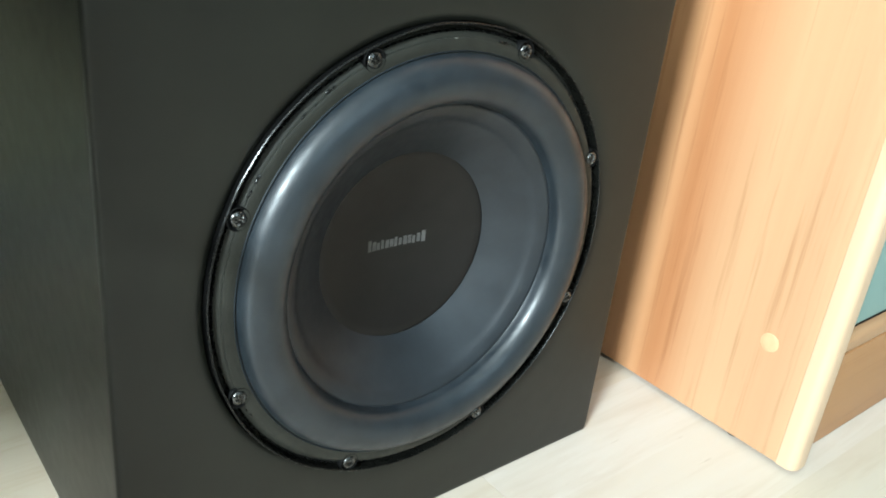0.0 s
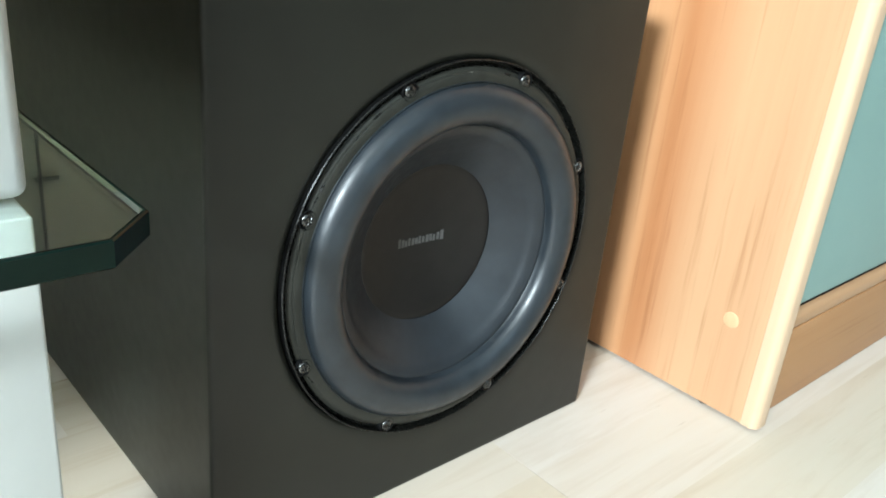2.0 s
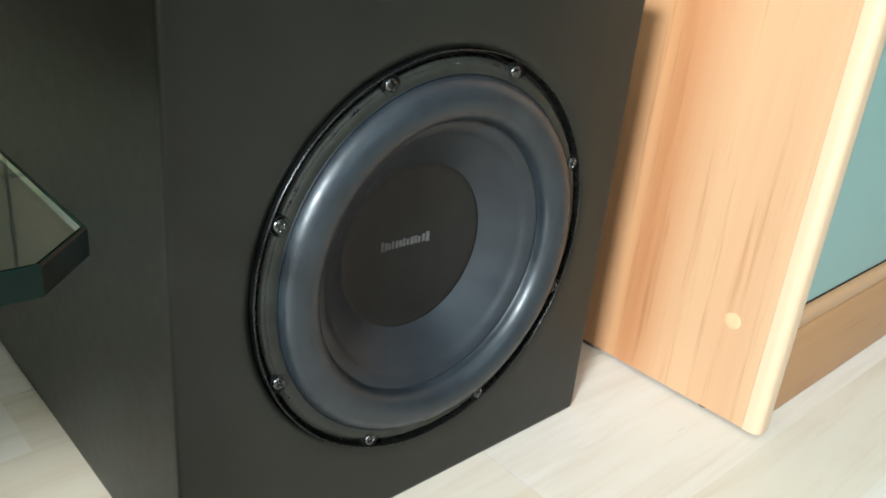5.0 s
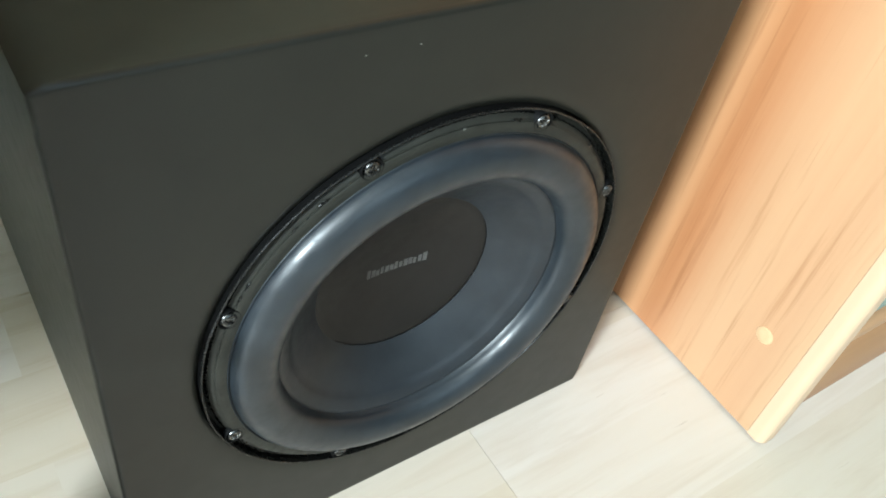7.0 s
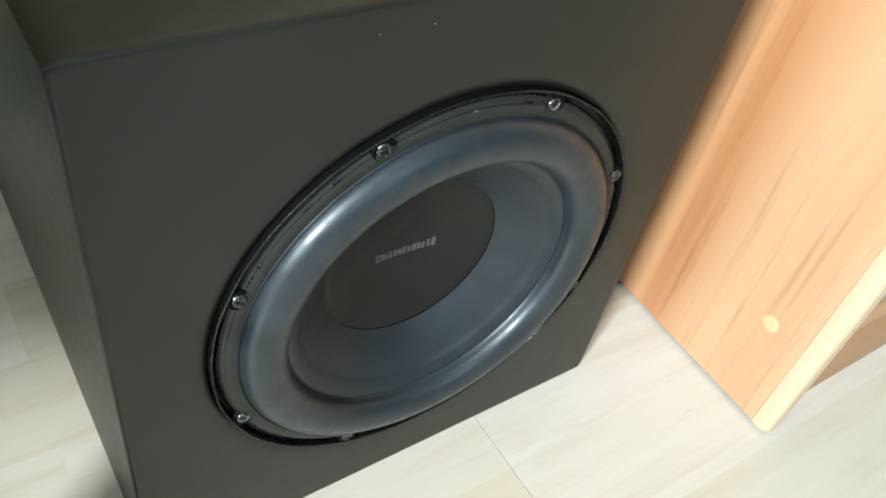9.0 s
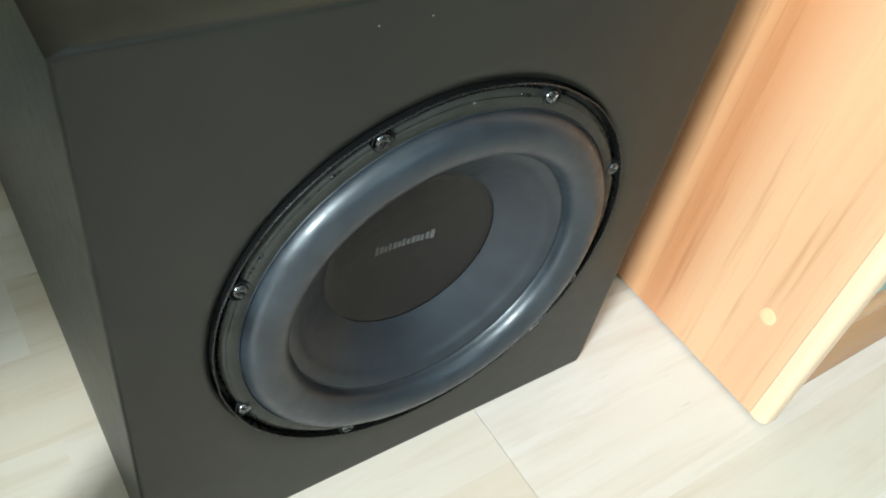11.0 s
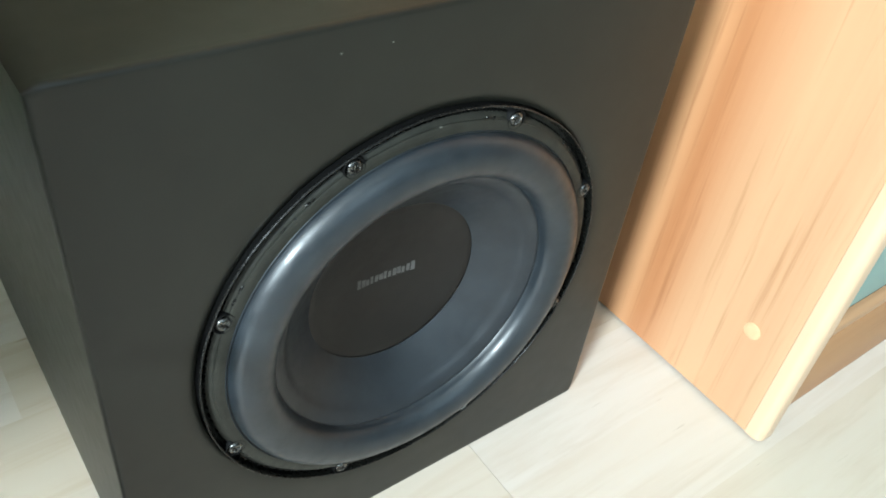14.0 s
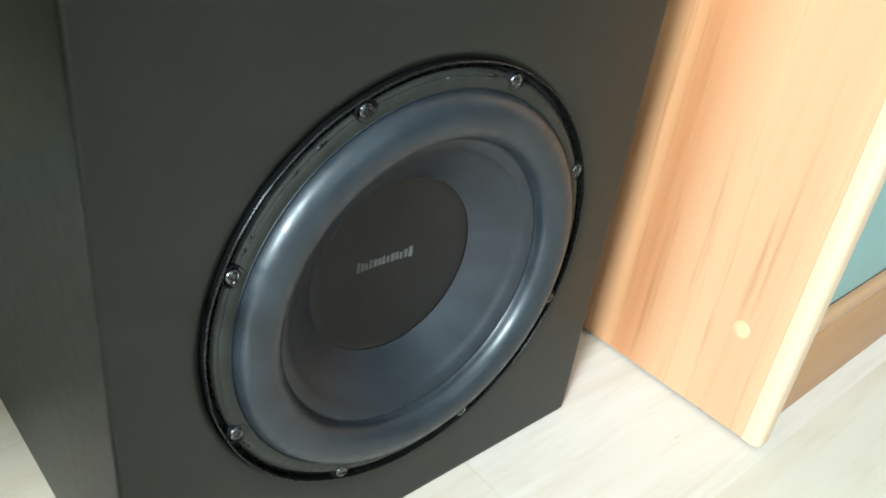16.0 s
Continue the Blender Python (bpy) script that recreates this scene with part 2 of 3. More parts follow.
    bp = add(m, "ShaderNodeBump", Strength=0.08, Distance=0.0003)
    wire(m, n2.outputs["Fac"], bp.inputs["Height"])
    wire(m, bp.outputs["Normal"], b.inputs["Normal"])
    return m


M_FLOOR = floor_material()
M_SUBFLOOR = material("joint_dark", (0.48, 0.41, 0.33), 0.8)


# ---- mesh helpers ----
def part(name, bm, mat, parent=None, label="", smooth=True, at=(0, 0, 0)):
    me = bpy.data.meshes.new(name)
    bmesh.ops.recalc_face_normals(bm, faces=bm.faces)
    bm.to_mesh(me)
    bm.free()
    for mt in (mat if isinstance(mat, (list, tuple)) else [mat]):
        me.materials.append(mt)
    if smooth:
        for p in me.polygons:
            p.use_smooth = True
        me.set_sharp_from_angle(angle=radians(38))
    ob = new(name, me)
    ob.location = at
    ob.parent = parent
    if label:
        tagged(ob, label)
    return ob


def empty(name, label, category, kind="", group="", at=(0, 0, 0)):
    ob = new(name)
    ob.location = at
    ob.empty_display_size = 0.05
    return tagged(ob, label, category, group, kind)


def box(lo, hi, bevel=0.0, seg=3):
    bm = bmesh.new()
    bmesh.ops.create_cube(bm, size=1)
    lo, hi = Vector(lo), Vector(hi)
    for v in bm.verts:
        v.co = Vector([(lo[i] + hi[i]) / 2 + v.co[i] * (hi[i] - lo[i]) for i in range(3)])
    if bevel:
        bmesh.ops.bevel(bm, geom=bm.edges[:], offset=bevel, segments=seg, profile=0.5, affect="EDGES")
    return bm


def lofted(loops, cap_first=False, cap_last=False):
    """A skin over closed loops with the same number of points."""
    bm = bmesh.new()
    rows = [[bm.verts.new(p) for p in lp] for lp in loops]
    n = len(rows[0])
    for a, b in zip(rows, rows[1:]):
        for i in range(n):
            j = (i + 1) % n
            bm.faces.new((a[i], a[j], b[j], b[i]))
    if cap_first:
        bm.faces.new(rows[0])
    if cap_last:
        bm.faces.new(rows[-1])
    return bm


def ring(r, y, n, cz, wobble=None):
    out = []
    for i in range(n):
        a = 2 * math.pi * i / n
        q = r + (wobble(a) if wobble else 0.0)
        out.append((q * math.cos(a), y, cz + q * math.sin(a)))
    return out


def lathe(profile, cz, n=192, cap_first=False, cap_last=False):
    return lofted([ring(r, y, n, cz) for r, y in profile], cap_first, cap_last)


def arc(c_r, c_y, rr, ry, a0, a1, n):
    return [(c_r + rr * math.cos(radians(a0 + (a1 - a0) * i / n)), c_y + ry * math.sin(radians(a0 + (a1 - a0) * i / n))) for i in range(n + 1)]


def tube(points, r, n=12):
    """A round cord along the points."""
    loops = []
    for i, p in enumerate(points):
        p = Vector(p)
        d = (Vector(points[min(i + 1, len(points) - 1)]) - Vector(points[max(i - 1, 0)])).normalized()
        u = d.orthogonal().normalized()
        v = d.cross(u)
        loops.append([tuple(p + r * (math.cos(2 * math.pi * k / n) * u + math.sin(2 * math.pi * k / n) * v)) for k in range(n)])
    return lofted(loops, True, True)


# ---- the room ----
WALL_Y, EAST_X, SOUTH_Y, TOP = 0.375, 2.0, -2.3, 2.5
tagged(part("wall_north", box((WEST_X - 0.12, WALL_Y, 0), (EAST_X + 0.12, WALL_Y + 0.12, TOP)), M_WALL, smooth=False), "pale yellow-green painted wall behind the loudspeaker", "wall", kind="structure")
tagged(part("wall_east", box((EAST_X, SOUTH_Y, 0), (EAST_X + 0.12, WALL_Y, TOP)), M_ROOM_DARK, smooth=False), "unseen room wall, kept dark to limit bounced light", "wall", kind="structure")
tagged(part("ceiling", box((WEST_X - 0.12, SOUTH_Y - 0.12, TOP), (EAST_X + 0.12, WALL_Y + 0.12, TOP + 0.1)), M_CEIL, smooth=False), "plain painted ceiling of the room", "ceiling", kind="structure")


tagged(part("baseboard", box((WEST_X, WALL_Y - 0.010, 0.0), (0.2, WALL_Y, 0.06), 0.002, 2), M_WHITE), "white painted baseboard along the wall", "baseboard", kind="structure")


def wall_with_opening(name, lo, hi, axis, a0, a1, z0, z1, label):
    """A wall of four blocks round one opening; axis is the way along the wall."""
    bm = bmesh.new()
    for (s0, s1, t0, t1) in ((lo[axis], a0, lo[2], hi[2]), (a1, hi[axis], lo[2], hi[2]), (a0, a1, lo[2], z0), (a0, a1, z1, hi[2])):
        l, h = list(lo), list(hi)
        l[axis], h[axis], l[2], h[2] = s0, s1, t0, t1
        piece = box(l, h)
        me = bpy.data.meshes.new("tmp")
        piece.to_mesh(me)
        piece.free()
        bm.from_mesh(me)
        bpy.data.meshes.remove(me)
    return tagged(part(name, bm, M_ROOM_DARK, smooth=False), label, "wall", kind="structure")


wall_with_opening("wall_west", (WEST_X - 0.12, SOUTH_Y, 0), (WEST_X, WALL_Y, TOP), 1, WIN_Y - WIN_W / 2 - 0.02, WIN_Y + WIN_W / 2 + 0.02, WIN_Z - WIN_H / 2 - 0.02, WIN_Z + WIN_H / 2 + 0.02, "unseen room wall, kept dark, with a small window")
# this opening only goes with the added south fill
wall_with_opening("wall_south", (WEST_X - 0.12, SOUTH_Y - 0.12, 0), (EAST_X + 0.12, SOUTH_Y, TOP), 0, -0.64, 0.40, 0.95, 2.29, "unseen room wall, kept dark, with an opening added for the fill lamp")

# ---- the floor: laminate boards ----
floor = tagged(part("floor", box((WEST_X, SOUTH_Y, -0.05), (EAST_X, WALL_Y, -0.0012)), M_SUBFLOOR, smooth=False), "pale maple laminate floor with fine joints", "floor", kind="structure")
BOARD_W, BOARD_L, JOINT = 0.243, 1.285, 0.0003


def board_mesh(length, width):
    bm = box((0, 0, -0.006), (length, width, 0.0))
    me = bpy.data.meshes.new("board")
    bm.to_mesh(me)
    bm.free()
    me.materials.append(M_FLOOR)
    return me


whole = board_mesh(BOARD_L - JOINT, BOARD_W - 0.0002)
row_y = 0.0340 - 10 * BOARD_W
rows = 0
while row_y < WALL_Y:
    start = 0.0540 - BOARD_L * 3 + ((rows - 9) * 0.43) % BOARD_L
    x = start
    while x < EAST_X:
        x0, x1 = max(x, WEST_X), min(x + BOARD_L, EAST_X)
        y0, y1 = max(row_y, SOUTH_Y), min(row_y + BOARD_W, WALL_Y)
        if x1 - x0 > 0.03 and y1 - y0 > 0.01:
            full = x1 - x0 > BOARD_L - 1e-6 and y1 - y0 > BOARD_W - 1e-6
            b = new("board", whole if full else board_mesh(x1 - x0 - JOINT, y1 - y0 - 0.0002))
            b.location = (x0, y0, 0)
            b.parent = floor
        x += BOARD_L
    row_y += BOARD_W
    rows += 1

# ---- the loudspeaker ----
CZ = 0.144                       # height of the driver's middle
X0, X1, H, D = -0.1408, 0.1380, 0.2940, 0.319
SEG = 256


def rect_loop(inset, y, radius):
    """A rounded rectangle round the driver's axis, met by the rays that also set the circles' points."""
    out = []
    x0, x1, z0, z1 = X0 + inset, X1 - inset, inset, H - inset
    for i in range(SEG):
        a = 2 * math.pi * i / SEG
        dx, dz = math.cos(a), math.sin(a)
        t = min(((x1 if dx > 0 else x0) / dx) if abs(dx) > 1e-9 else 9, (((z1 if dz > 0 else z0) - CZ) / dz) if abs(dz) > 1e-9 else 9)
        px, pz = t * dx, CZ + t * dz
        # round the corner
        cx, cz = min(max(px, x0 + radius), x1 - radius), min(max(pz, z0 + radius), z1 - radius)
        d = Vector((px - cx, pz - cz))
        if abs(px - cx) > 1e-6 and abs(pz - cz) > 1e-6:
            d = d.normalized() * radius
            px, pz = cx + d.x, cz + d.y
        out.append((px, y, pz))
    return out


def tilted(x, z):
    """The driver is screwed on a little askew: its upper side sits deeper in the box than its lower side."""
    return 0.012 * (-0.75 * x + 0.66 * (z - CZ))


subwoofer = empty("subwoofer", "black vinyl-wrapped subwoofer box with exposed driver on the floor", "loudspeaker", at=(0, 0.16, 0))
E_R = 0.0022
loops = [ring(0.1056, 0.0120, SEG, CZ), ring(0.1056, 0.0032, SEG, CZ)]
loops += [ring(r, 0.0021 * (math.exp(-(r - 0.1057) / 0.0033) - math.exp(-4.5)), SEG, CZ) for r in [0.1057 + 0.01395 * (i / 16) ** 1.8 for i in range(17)]]
loops += [rect_loop(E_R + 0.002, 0.0, 0.0015)]
for i in range(7):
    a = radians(90 * i / 6)
    loops.append(rect_loop(E_R * (1 - math.sin(a)), E_R * (1 - math.cos(a)), 0.0015 + E_R * math.sin(a) * 0.3))
loops.append(rect_loop(0, E_R + 0.003, 0.0022))
loops.append(rect_loop(0, D - E_R - 0.003, 0.0022))
for i in range(5):
    a = radians(90 * (4 - i) / 4)
    loops.append(rect_loop(E_R * (1 - math.sin(a)), D - E_R * (1 - math.cos(a)), 0.0018))
body = lofted(loops, False, True)
for v in body.verts:
    v.co.y -= 0.16
part("cabinet", body, M_VINYL, subwoofer)


def sub_part(name, bm, mat, parent=None, label=""):
    for v in bm.verts:
        v.co.y += tilted(v.co.x, v.co.z) - 0.16
    return part(name, bm, mat, parent or subwoofer, label)


# black here paints the shade deep in the gap round the driver
sub_part("groove", lathe([(0.1040, 0.0082), (0.1048, 0.0080), (0.1053, 0.0074), (0.1055, 0.0060)], CZ), M_CUP_GAP_SHADE, label="groove round the rim, its shade painted black")
def trim_wobble(a):
    """The soft trim ring sits a little high and its torn edge wanders."""
    return 0.0005 * math.cos(a - radians(118)) + noise.noise(Vector((math.cos(a) * 5, math.sin(a) * 5, 9.1))) * 0.0004 + noise.noise(Vector((math.cos(a) * 45, math.sin(a) * 45, 4.3))) * 0.00012


RIM = [(0.1050, -0.0016), (0.1047, -0.0022), (0.1043, -0.0022), (0.1040, -0.0015), (0.1038, 0.0014), (0.1034, 0.0026), (0.1020, 0.0030), (0.0990, 0.0030)]
# black enamel, darkened further for the shadow inside the channel
sub_part("flange", lofted([ring(r, y, 384, CZ, trim_wobble if r > 0.103 else None) for r, y in RIM]), M_FLANGE, label="black enamelled rim with a deep channel, its shade in the colour")
RING = [(0.1036, 0.0028), (0.1024, 0.0016), (0.1011, 0.0004), (0.1001, -0.0005), (0.0993, -0.0009), (0.0985, -0.0010), (0.0935, -0.0008), (0.0925, 0.0030)]
sub_part("basket_ring", lathe(RING, CZ, 256), M_GASKET, label="grey-black inner ring of the basket")
SKIRT = [(0.1046, 0.0110), (0.1047, 0.0020), (0.1050, -0.0012), (0.1050, -0.0016)]
# the rim's shaded outer wall, its shadow put in as black
sub_part("skirt", lofted([ring(r, y, 384, CZ, trim_wobble) for r, y in SKIRT]), M_CUP_GAP_SHADE, label="outer side of the rim, gap shade painted black")


def ragged(a):
    v = noise.noise(Vector((math.cos(a) * 7, math.sin(a) * 7, 0.3))) * 0.0005 + noise.noise(Vector((math.cos(a) * 40, math.sin(a) * 40, 2.3))) * 0.00012
    return v


def soft_wave(a):
    return noise.noise(Vector((math.cos(a) * 2.5, math.sin(a) * 2.5, 5.1))) * 0.0008


N = 384
edge = [(0.10510, -0.0014), (0.10508, -0.0021), (0.10480, -0.0024), (0.10445, -0.0024), (0.10425, -0.0021)]
sub_part("rim_edge", lofted([ring(r, y, N, CZ, trim_wobble) for r, y in edge]), M_BEAD, label="thin shiny raised edge of the rim")
gasket = lofted([ring(0.0992, -0.0007, N, CZ, ragged), ring(0.0993, -0.0016, N, CZ, ragged), ring(0.0987, -0.0020, N, CZ, ragged), ring(0.0960, -0.0021, N, CZ), ring(0.0930, -0.0020, N, CZ)])
sub_part("gasket", gasket, M_GASKET, label="grey fibre gasket with a ragged glued edge")
bead = lofted([ring(0.1023, 0.0020, N, CZ, soft_wave), ring(0.1022, 0.0010, N, CZ, soft_wave), ring(0.1017, 0.0004, N, CZ, soft_wave), ring(0.1012, 0.0009, N, CZ, soft_wave)])
sub_part("glue_bead", bead, M_BEAD, label="thin shiny line of black glue")

S_R, S_C = 0.0105, 0.0832
prof = [(0.0947, -0.0018), (0.0944, -0.0026)] + arc(S_C, -0.0008, S_R, 0.0090, 0, -172, 28)[1:] + [(0.0726, -0.0010), (0.0721, 0.0002)]
sub_part("surround", lathe(prof, CZ), M_RUBBER, label="thick half-round rubber surround")
prof = [(0.0734, 0.0010), (0.0722, 0.0002), (0.0716, 0.0000), (0.0708, 0.0001), (0.0698, 0.0006), (0.0680, 0.0016), (0.0663, 0.0027), (0.0652, 0.0037), (0.0642, 0.0048)]
prof += [(0.0642 - 0.0182 * i / 10, 0.0048 + 0.0142 * (i / 10) ** 1.04) for i in range(1, 11)] + [(0.0455, 0.0194)]
sub_part("cone", lathe(prof, CZ), M_CONE, label="dark coated paper cone")
prof = [(0.0458, 0.0199)] + [(0.0448 * (1 - i / 14), 0.0198 + 0.0075 * (1 - (1 - i / 14) ** 2)) for i in range(14)] + [(0.0006, 0.0273)]
sub_part("dust_cap", lathe(prof, CZ, cap_last=True), M_CAP, label="large shallow concave dust cap")


# screws round the rim: pan heads with a cross recess
def screw_mesh():
    bm = bmesh.new()
    rings, segs = 12, 40
    rows_ = []
    for i in range(rings + 1):
        r = 0.0035 * i / rings
        row = []
        for s in range(segs):
            a = 2 * math.pi * s / segs
            x, z = r * math.cos(a), r * math.sin(a)
            q = r / 0.0035
            y = -0.0021 * math.sqrt(max(0.0, 1 - q ** 2.6)) if q < 1 else 0.0
            arm = 0.00042
            deep = max(min((arm - abs(x)) / 0.0002, (0.0019 - abs(z)) / 0.0004), min((arm - abs(z)) / 0.0002, (0.0019 - abs(x)) / 0.0004))
            y += 0.0011 * min(1.0, max(0.0, deep + 0.5))
            row.append(bm.verts.new((x, y, z)))
            if i == 0:
                break
        rows_.append(row)
    for s in range(segs):
        bm.faces.new((rows_[0][0], rows_[1][s], rows_[1][(s + 1) % segs]))
    for a_, b_ in zip(rows_[1:], rows_[2:]):
        for s in range(segs):
            bm.faces.new((a_[s], a_[(s + 1) % segs], b_[(s + 1) % segs], b_[s]))
    last = [bm.verts.new((v.co.x, 0.0012, v.co.z)) for v in rows_[-1]]
    for s in range(segs):
        bm.faces.new((rows_[-1][s], rows_[-1][(s + 1) % segs], last[(s + 1) % segs], last[s]))
    bmesh.ops.recalc_face_normals(bm, faces=bm.faces)
    me = bpy.data.meshes.new("screw")
    bm.to_mesh(me)
    bm.free()
    me.materials.append(M_SCREW)
    for p in me.polygons:
        p.use_smooth = True
    me.set_sharp_from_angle(angle=radians(45))
    return me


SCREW = screw_mesh()
for n_ in range(8):
    a = radians(22.5 + 45 * n_)
    s = new("screw", SCREW)
    s.parent = subwoofer
    s.location = (0.1 * math.cos(a), -0.0010 - 0.16 + tilted(0.1 * math.cos(a), CZ + 0.1 * math.sin(a)), CZ + 0.1 * math.sin(a))
    s.rotation_euler = (0, radians((n_ * 37 + 13) % 90), 0)

cup_bm = lathe([(0.0047, 0.0055), (0.0047, 0.0000), (0.0045, -0.0002), (0.0042, 0.0000), (0.0036, 0.0006)], 0.0, 32)
CUP = bpy.data.meshes.new("washer")
bmesh.ops.recalc_face_normals(cup_bm, faces=cup_bm.faces)
cup_bm.to_mesh(CUP)
cup_bm.free()
CUP.materials.append(M_CUP_GAP_SHADE)
for p in CUP.polygons:
    p.use_smooth = True
for n_ in range(8):
    a = radians(22.5 + 45 * n_)
    w_ = new("washer", CUP)
    w_.parent = subwoofer
    w_.location = (0.1 * math.cos(a), -0.0020 - 0.16 + tilted(0.1 * math.cos(a), CZ + 0.1 * math.sin(a)), CZ + 0.1 * math.sin(a))

# a small crumb of glue at the top of the rim
crumb = bmesh.new()
bmesh.ops.create_icosphere(crumb, subdivisions=2, radius=0.0008)
for v in crumb.verts:
    v.co = Vector((v.co.x * 1.3 - 0.0005, v.co.y * 0.6 - 0.0015, v.co.z * 0.8 + CZ + 0.0990)) + noise.noise_vector(v.co * 900) * 0.0003
sub_part("glue_crumb", crumb, M_GLUE, label="pale crumb of glue")

# shiny lumps of glue along the torn edge of the gasket
lumps = bmesh.new()
dice = random.Random(11)
for deg, count in ((152, 16), (128, 6), (74, 7), (40, 5), (205, 6)):
    for k in range(count):
        a = radians(deg + dice.uniform(-5, 5))
        r = 0.0993 + dice.uniform(-0.0005, 0.0009)
        size = dice.uniform(0.0003, 0.0008)
        seed = Vector((dice.random(), dice.random(), dice.random())) * 9
        ball = bmesh.ops.create_icosphere(lumps, subdivisions=2, radius=1.0)["verts"]
        for v in ball:
            p = v.co + noise.noise_vector(v.co * 1.5 + seed) * 0.5
            along, out = p.x * size * 1.8, p.z * size * 0.7
            v.co = Vector(((r + out) * math.cos(a) - along * math.sin(a), -0.0014 + p.y * size * 0.7, CZ + (r + out) * math.sin(a) + along * math.cos(a)))
tagged(sub_part("glue_lumps", lumps, M_BEAD), "small shiny lumps of black glue", kind="stuff")

# maker's mark on the dust cap, as plain strokes
mark = bmesh.new()


def mark_bar(xa, xb, za, zb):
    vs = []
    for x, z in ((xa, za), (xb, za), (xb, zb), (xa, zb)):
        q = min(1.0, math.hypot(x, z - CZ) / 0.0448)
        vs.append(mark.verts.new((x, 0.0198 + 0.0075 * (1 - q * q) - 0.00025, z)))
    mark.faces.new(vs)


# plain worn bars of uneven height
for i in range(13):
    xa, z0 = -0.0162 + 0.00252 * i, CZ - 0.0026
    tall = 1.35 if i in (0, 12) else 1.0 + 0.12 * math.sin(i * 2.4)
    mark_bar(xa, xa + 0.0019 + 0.0003 * math.sin(i * 1.7), z0 + 0.0004 * math.sin(i * 3.1), z0 + 0.0042 * tall)
tagged(sub_part("printed_mark", mark, M_PRINT), "small worn grey printed mark", kind="stuff")

# ---- the wooden cabinet ----
cab = empty("display_cabinet", "alder veneer cabinet with a frosted green glass door", "cabinet", at=(0.5, 0.1, 0))


def cab_part(name, bm, mat, parent=None, label="", smooth=True):
    for v in bm.verts:
        v.co -= Vector((0.5, 0.1, 0))
    return part(name, bm, mat, parent or cab, label, smooth)


PX0, PX1, PF, CAB_H, CAB_X1 = 0.2120, 0.2300, -0.0965, 1.9, 0.98
side = cab_part("side_panel", box((PX0, PF + 0.0115, 0.003), (PX1, 0.365, CAB_H), 0.0004, 1), M_WOOD, label="alder veneered side panel")
lip = box((PX0 - 0.0003, PF, 0.003), (PX1 + 0.0003, PF + 0.0115, CAB_H))
bmesh.ops.bevel(lip, geom=[e for e in lip.edges if abs(e.verts[0].co.z - e.verts[1].co.z) > 1 and e.verts[0].co.y < PF + 0.001], offset=0.0062, segments=8, profile=0.5, affect="EDGES")
cab_part("edge_lipping", lip, M_LIP, side, "paler rounded front edge")
plug = lathe([(0.0058, 0.0), (0.0057, -0.0004), (0.0051, -0.0007), (0.0025, -0.0008), (0.0006, -0.0008)], 0.0, 40, False, True)
for v in plug.verts:
    v.co = Vector((PX0 + v.co.y, v.co.x - 0.0600, v.co.z + 0.0730))
cab_part("screw_cap", plug, M_PLUG, side, "pale round plastic screw cap")
cab_part("side_panel", box((CAB_X1 - 0.018, PF + 0.002, 0.003), (CAB_X1, 0.365, CAB_H), 0.001, 1), M_WOOD)
cab_part("top_panel", box((PX1, PF + 0.002, CAB_H - 0.02), (CAB_X1 - 0.018, 0.365, CAB_H - 0.002), 0.001, 1), M_WOOD)
cab_part("back_panel", box((PX1, 0.352, 0.01), (CAB_X1 - 0.018, 0.358, CAB_H - 0.02)), M_WOOD)
cab_part("bottom_rail", box((PX1 + 0.0008, -0.0870, 0.0012), (CAB_X1 - 0.019, -0.0690, 0.0668), 0.0008, 2), M_RAIL, label="brown wooden bottom rail")
mould = box((PX1 + 0.0008, -0.0880, 0.0670), (CAB_X1 - 0.019, -0.0690, 0.0795))
bmesh.ops.bevel(mould, geom=[e for e in mould.edges if abs(e.verts[0].co.x - e.verts[1].co.x) > 0.3 and all(v.co.y < -0.08 for v in e.verts)], offset=0.0045, segments=6, profile=0.5, affect="EDGES")
cab_part("rail_moulding", mould, M_MOULD, label="paler rounded moulding above the rail")
door = cab_part("glass_door", box((PX1 + 0.003, -0.0830, 0.0828), (CAB_X1 - 0.021, -0.0770, CAB_H - 0.024), 0.0006, 2), M_GREEN, label="frosted pale green glass pane")
# added black strip that draws the dark gap between pane and moulding
cab_part("door_gap_shade", box((PX1 + 0.001, -0.0818, 0.0796), (CAB_X1 - 0.0195, -0.0775, 0.0827)), M_CUP_GAP_SHADE, label="added black strip for the shaded gap under the glass door", smooth=False)
for fx, fy in ((PX0 + 0.009, -0.0520), (PX0 + 0.009, 0.33), (CAB_X1 - 0.009, -0.052), (CAB_X1 - 0.009, 0.33)):
    foot = lathe([(0.0005, 0.0), (0.0056, 0.0), (0.0062, 0.0010), (0.0062, 0.0033)], 0.0, 24, True, True)
    for v in foot.verts:
        v.co = Vector((v.co.x + fx, v.co.z + fy, v.co.y))
    cab_part("glide", foot, M_RUBBER_FOOT, label="flat black plastic glide")

# ---- the white furniture with the glass shelf ----
WX1, WY0, G0, G1 = -0.2200, -0.0560, 0.2215, 0.2300
pedestal = empty("desk_leg_panel", "white lacquered upright panel carrying a glass shelf", "desk leg", at=(-0.24, 0.10, 0))


def offset_part(name, bm, mat, parent, label="", smooth=True):
    for v in bm.verts:
        v.co -= parent.location
    return part(name, bm, mat, parent, label, smooth)


offset_part("panel", box((WX1 - 0.045, WY0, 0.003), (WX1, WY0 + 0.054, G0 - 0.0003), 0.0012, 3), M_WHITE, pedestal)
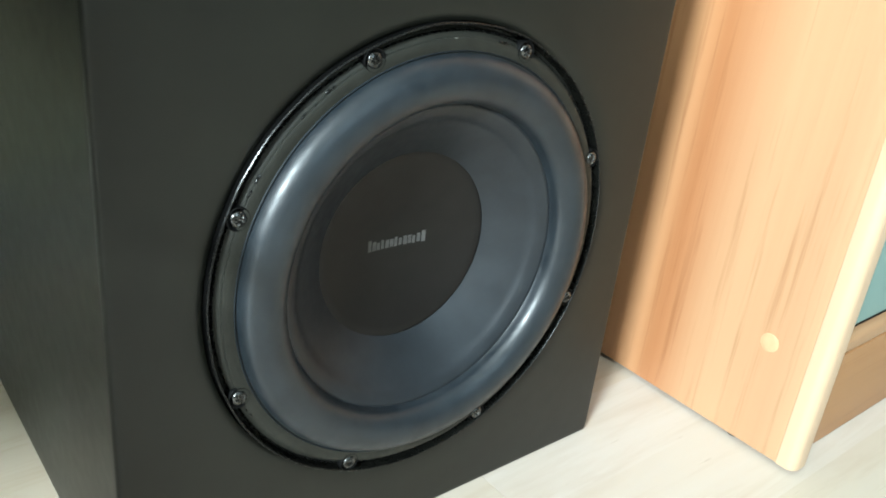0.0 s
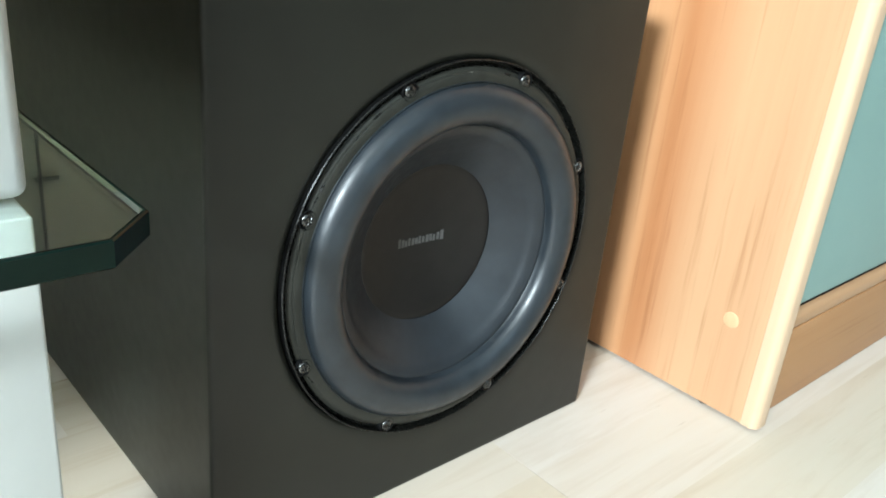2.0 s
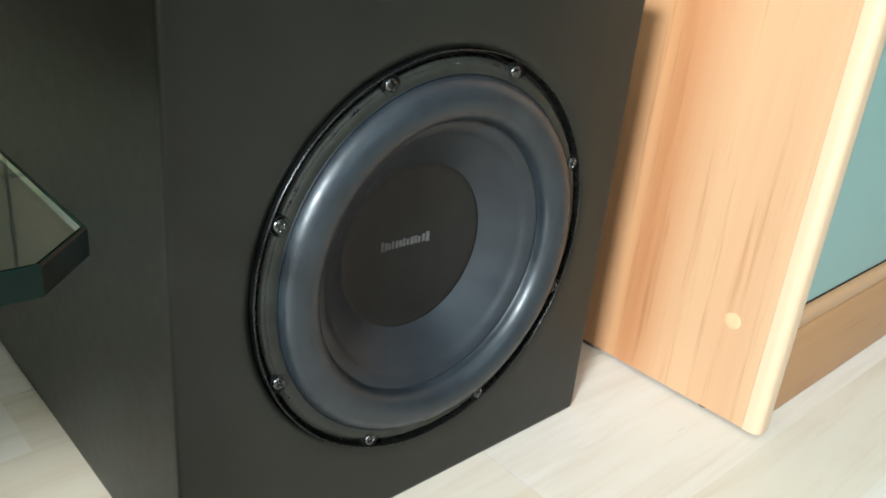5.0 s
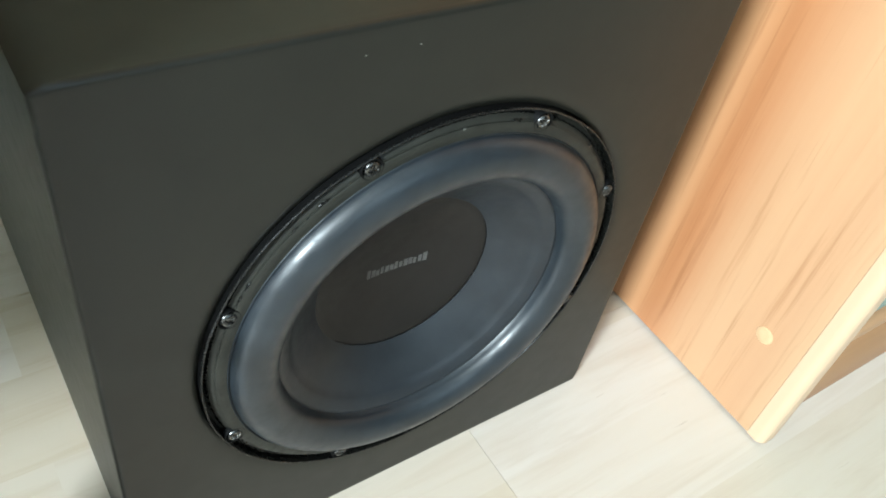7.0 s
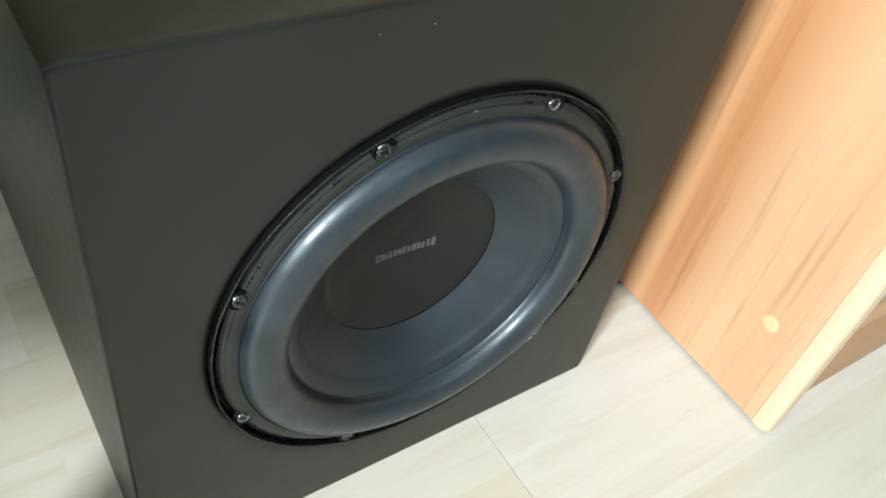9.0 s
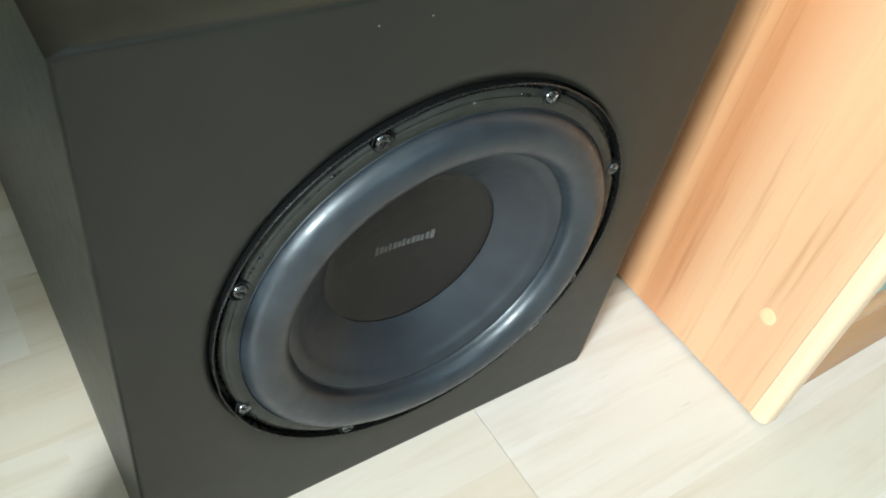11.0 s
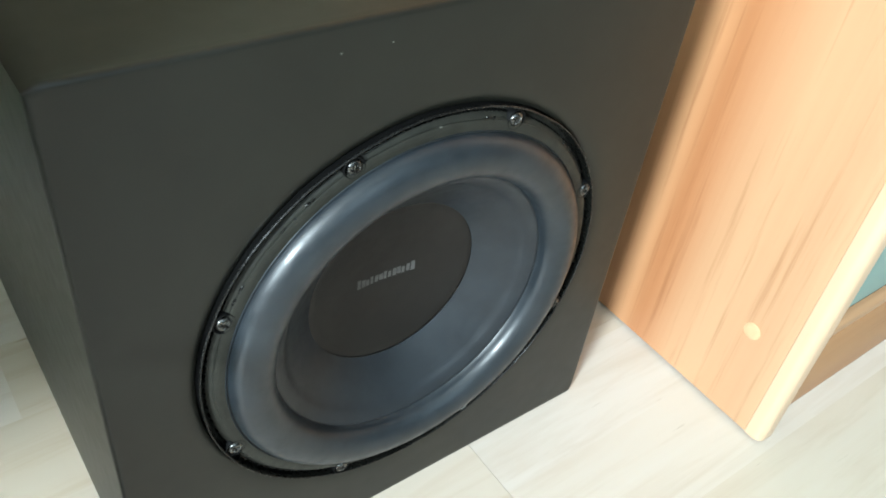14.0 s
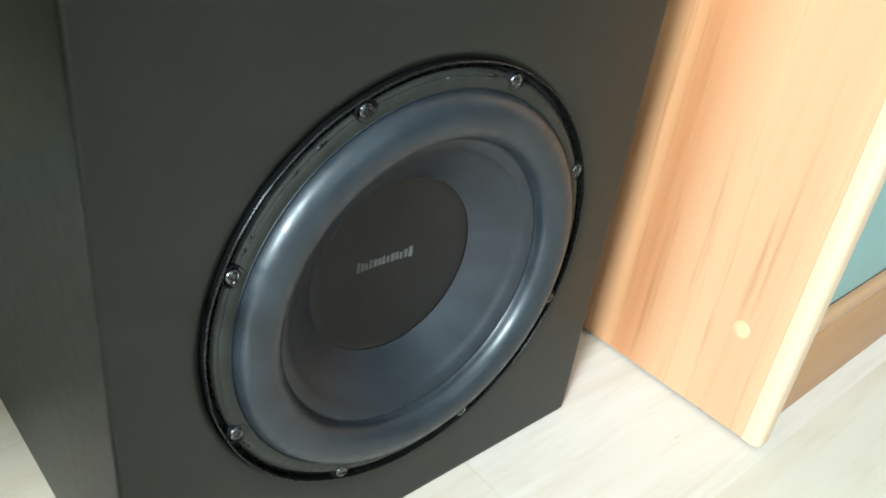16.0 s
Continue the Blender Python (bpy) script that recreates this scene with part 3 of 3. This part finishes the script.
for fx in (WX1 - 0.040, WX1 - 0.020):
    offset_part("glide", box((fx, WY0 + 0.006, 0.0), (fx + 0.012, WY0 + 0.022, 0.0035), 0.0006, 1), M_RUBBER_FOOT, pedestal, "flat black plastic glide")

shelf = empty("glass_shelf", "thick clear glass shelf with green edges and cut corner", "shelf", at=(-0.4, 0.1, G0))


def slab(outline, z0, z1):
    bm = bmesh.new()
    lo_ = [bm.verts.new((x, y, z0)) for x, y in outline]
    hi_ = [bm.verts.new((x, y, z1)) for x, y in outline]
    n = len(outline)
    bm.faces.new(lo_[::-1])
    bm.faces.new(hi_)
    for i in range(n):
        bm.faces.new((lo_[i], lo_[(i + 1) % n], hi_[(i + 1) % n], hi_[i]))
    return bm


SHELF_FRONT, SHELF_SIDE = -0.0885, -0.1930
FRONT_X, CUT_Y, BAND = -0.2095, -0.0720, 0.0015
pane = slab([(-0.80, SHELF_FRONT + BAND), (FRONT_X - 0.0006, SHELF_FRONT + BAND), (SHELF_SIDE - BAND, CUT_Y + 0.0006), (SHELF_SIDE - BAND, 0.350), (-0.80, 0.350)], G0, G1)
offset_part("pane", pane, M_GLASS, shelf, smooth=False).visible_shadow = False
GAP = 0.0001
for name, outline in (("front_edge", [(-0.80, SHELF_FRONT), (FRONT_X, SHELF_FRONT), (FRONT_X - 0.0006, SHELF_FRONT + BAND - GAP), (-0.80, SHELF_FRONT + BAND - GAP)]),
                      ("cut_corner_edge", [(FRONT_X, SHELF_FRONT), (SHELF_SIDE, CUT_Y), (SHELF_SIDE - BAND + GAP, CUT_Y + 0.0006), (FRONT_X - 0.0006 + GAP, SHELF_FRONT + BAND - GAP)]),
                      ("side_edge", [(SHELF_SIDE, CUT_Y), (SHELF_SIDE, 0.350), (SHELF_SIDE - BAND + GAP, 0.350), (SHELF_SIDE - BAND + GAP, CUT_Y + 0.0006)])):
    strip = slab(outline, G0, G1)
    bmesh.ops.bevel(strip, geom=[e for e in strip.edges if abs(e.verts[0].co.z - e.verts[1].co.z) < 1e-6 and e.calc_length() > 0.01], offset=0.0005, segments=1, affect="EDGES")
    offset_part(name, strip, M_GLASS_EDGE, shelf, "dark green polished glass edge", smooth=False)

upper = empty("white_cabinet", "white lacquered upright box standing on the glass shelf", "cabinet", at=(-0.27, 0.02, G1))
offset_part("carcass", box((WX1 - 0.42, WY0 + 0.012, G1 + 0.0025), (WX1, 0.33, 0.62), 0.003, 3), M_WHITE, upper)
offset_part("front_panel", box((WX1 - 0.42, WY0, G1 + 0.0025), (WX1, WY0 + 0.0115, 0.62), 0.004, 4), M_WHITE, upper)
for fx in (WX1 - 0.40, WX1 - 0.025):
    for fy in (WY0 + 0.03, 0.29):
        offset_part("foot", box((fx, fy, G1 + 0.0001), (fx + 0.015, fy + 0.015, G1 + 0.0030), 0.0005, 1), M_RUBBER_FOOT, upper, "small dark rubber foot")

# ---- wall cable ----
cable = empty("wall_cable", "dark cable running up the wall with a clip", "cable", at=(-0.1, 0.372, 0))
offset_part("cord", tube([(-0.100 + 0.0012 * math.sin(z * 9), 0.3715, z) for z in [0.072 + 0.06 * i for i in range(36)]], 0.0013), M_CABLE, cable)
offset_part("clip", box((-0.104, 0.3690, 0.3730), (-0.086, 0.3752, 0.3757), 0.0008, 2), M_CABLE, cable)

# dust specks on the front of the loudspeaker
for sx, sz in ((-0.0450, 0.2835), (-0.0250, 0.2835)):
    d = bmesh.new()
    bmesh.ops.create_icosphere(d, subdivisions=1, radius=0.0005)
    for v in d.verts:
        v.co = Vector((v.co.x + sx, v.co.y * 0.4 - 0.0001 - 0.16, v.co.z * 0.7 + sz))
    part("speck", d, M_GLUE, subwoofer, "tiny pale speck")
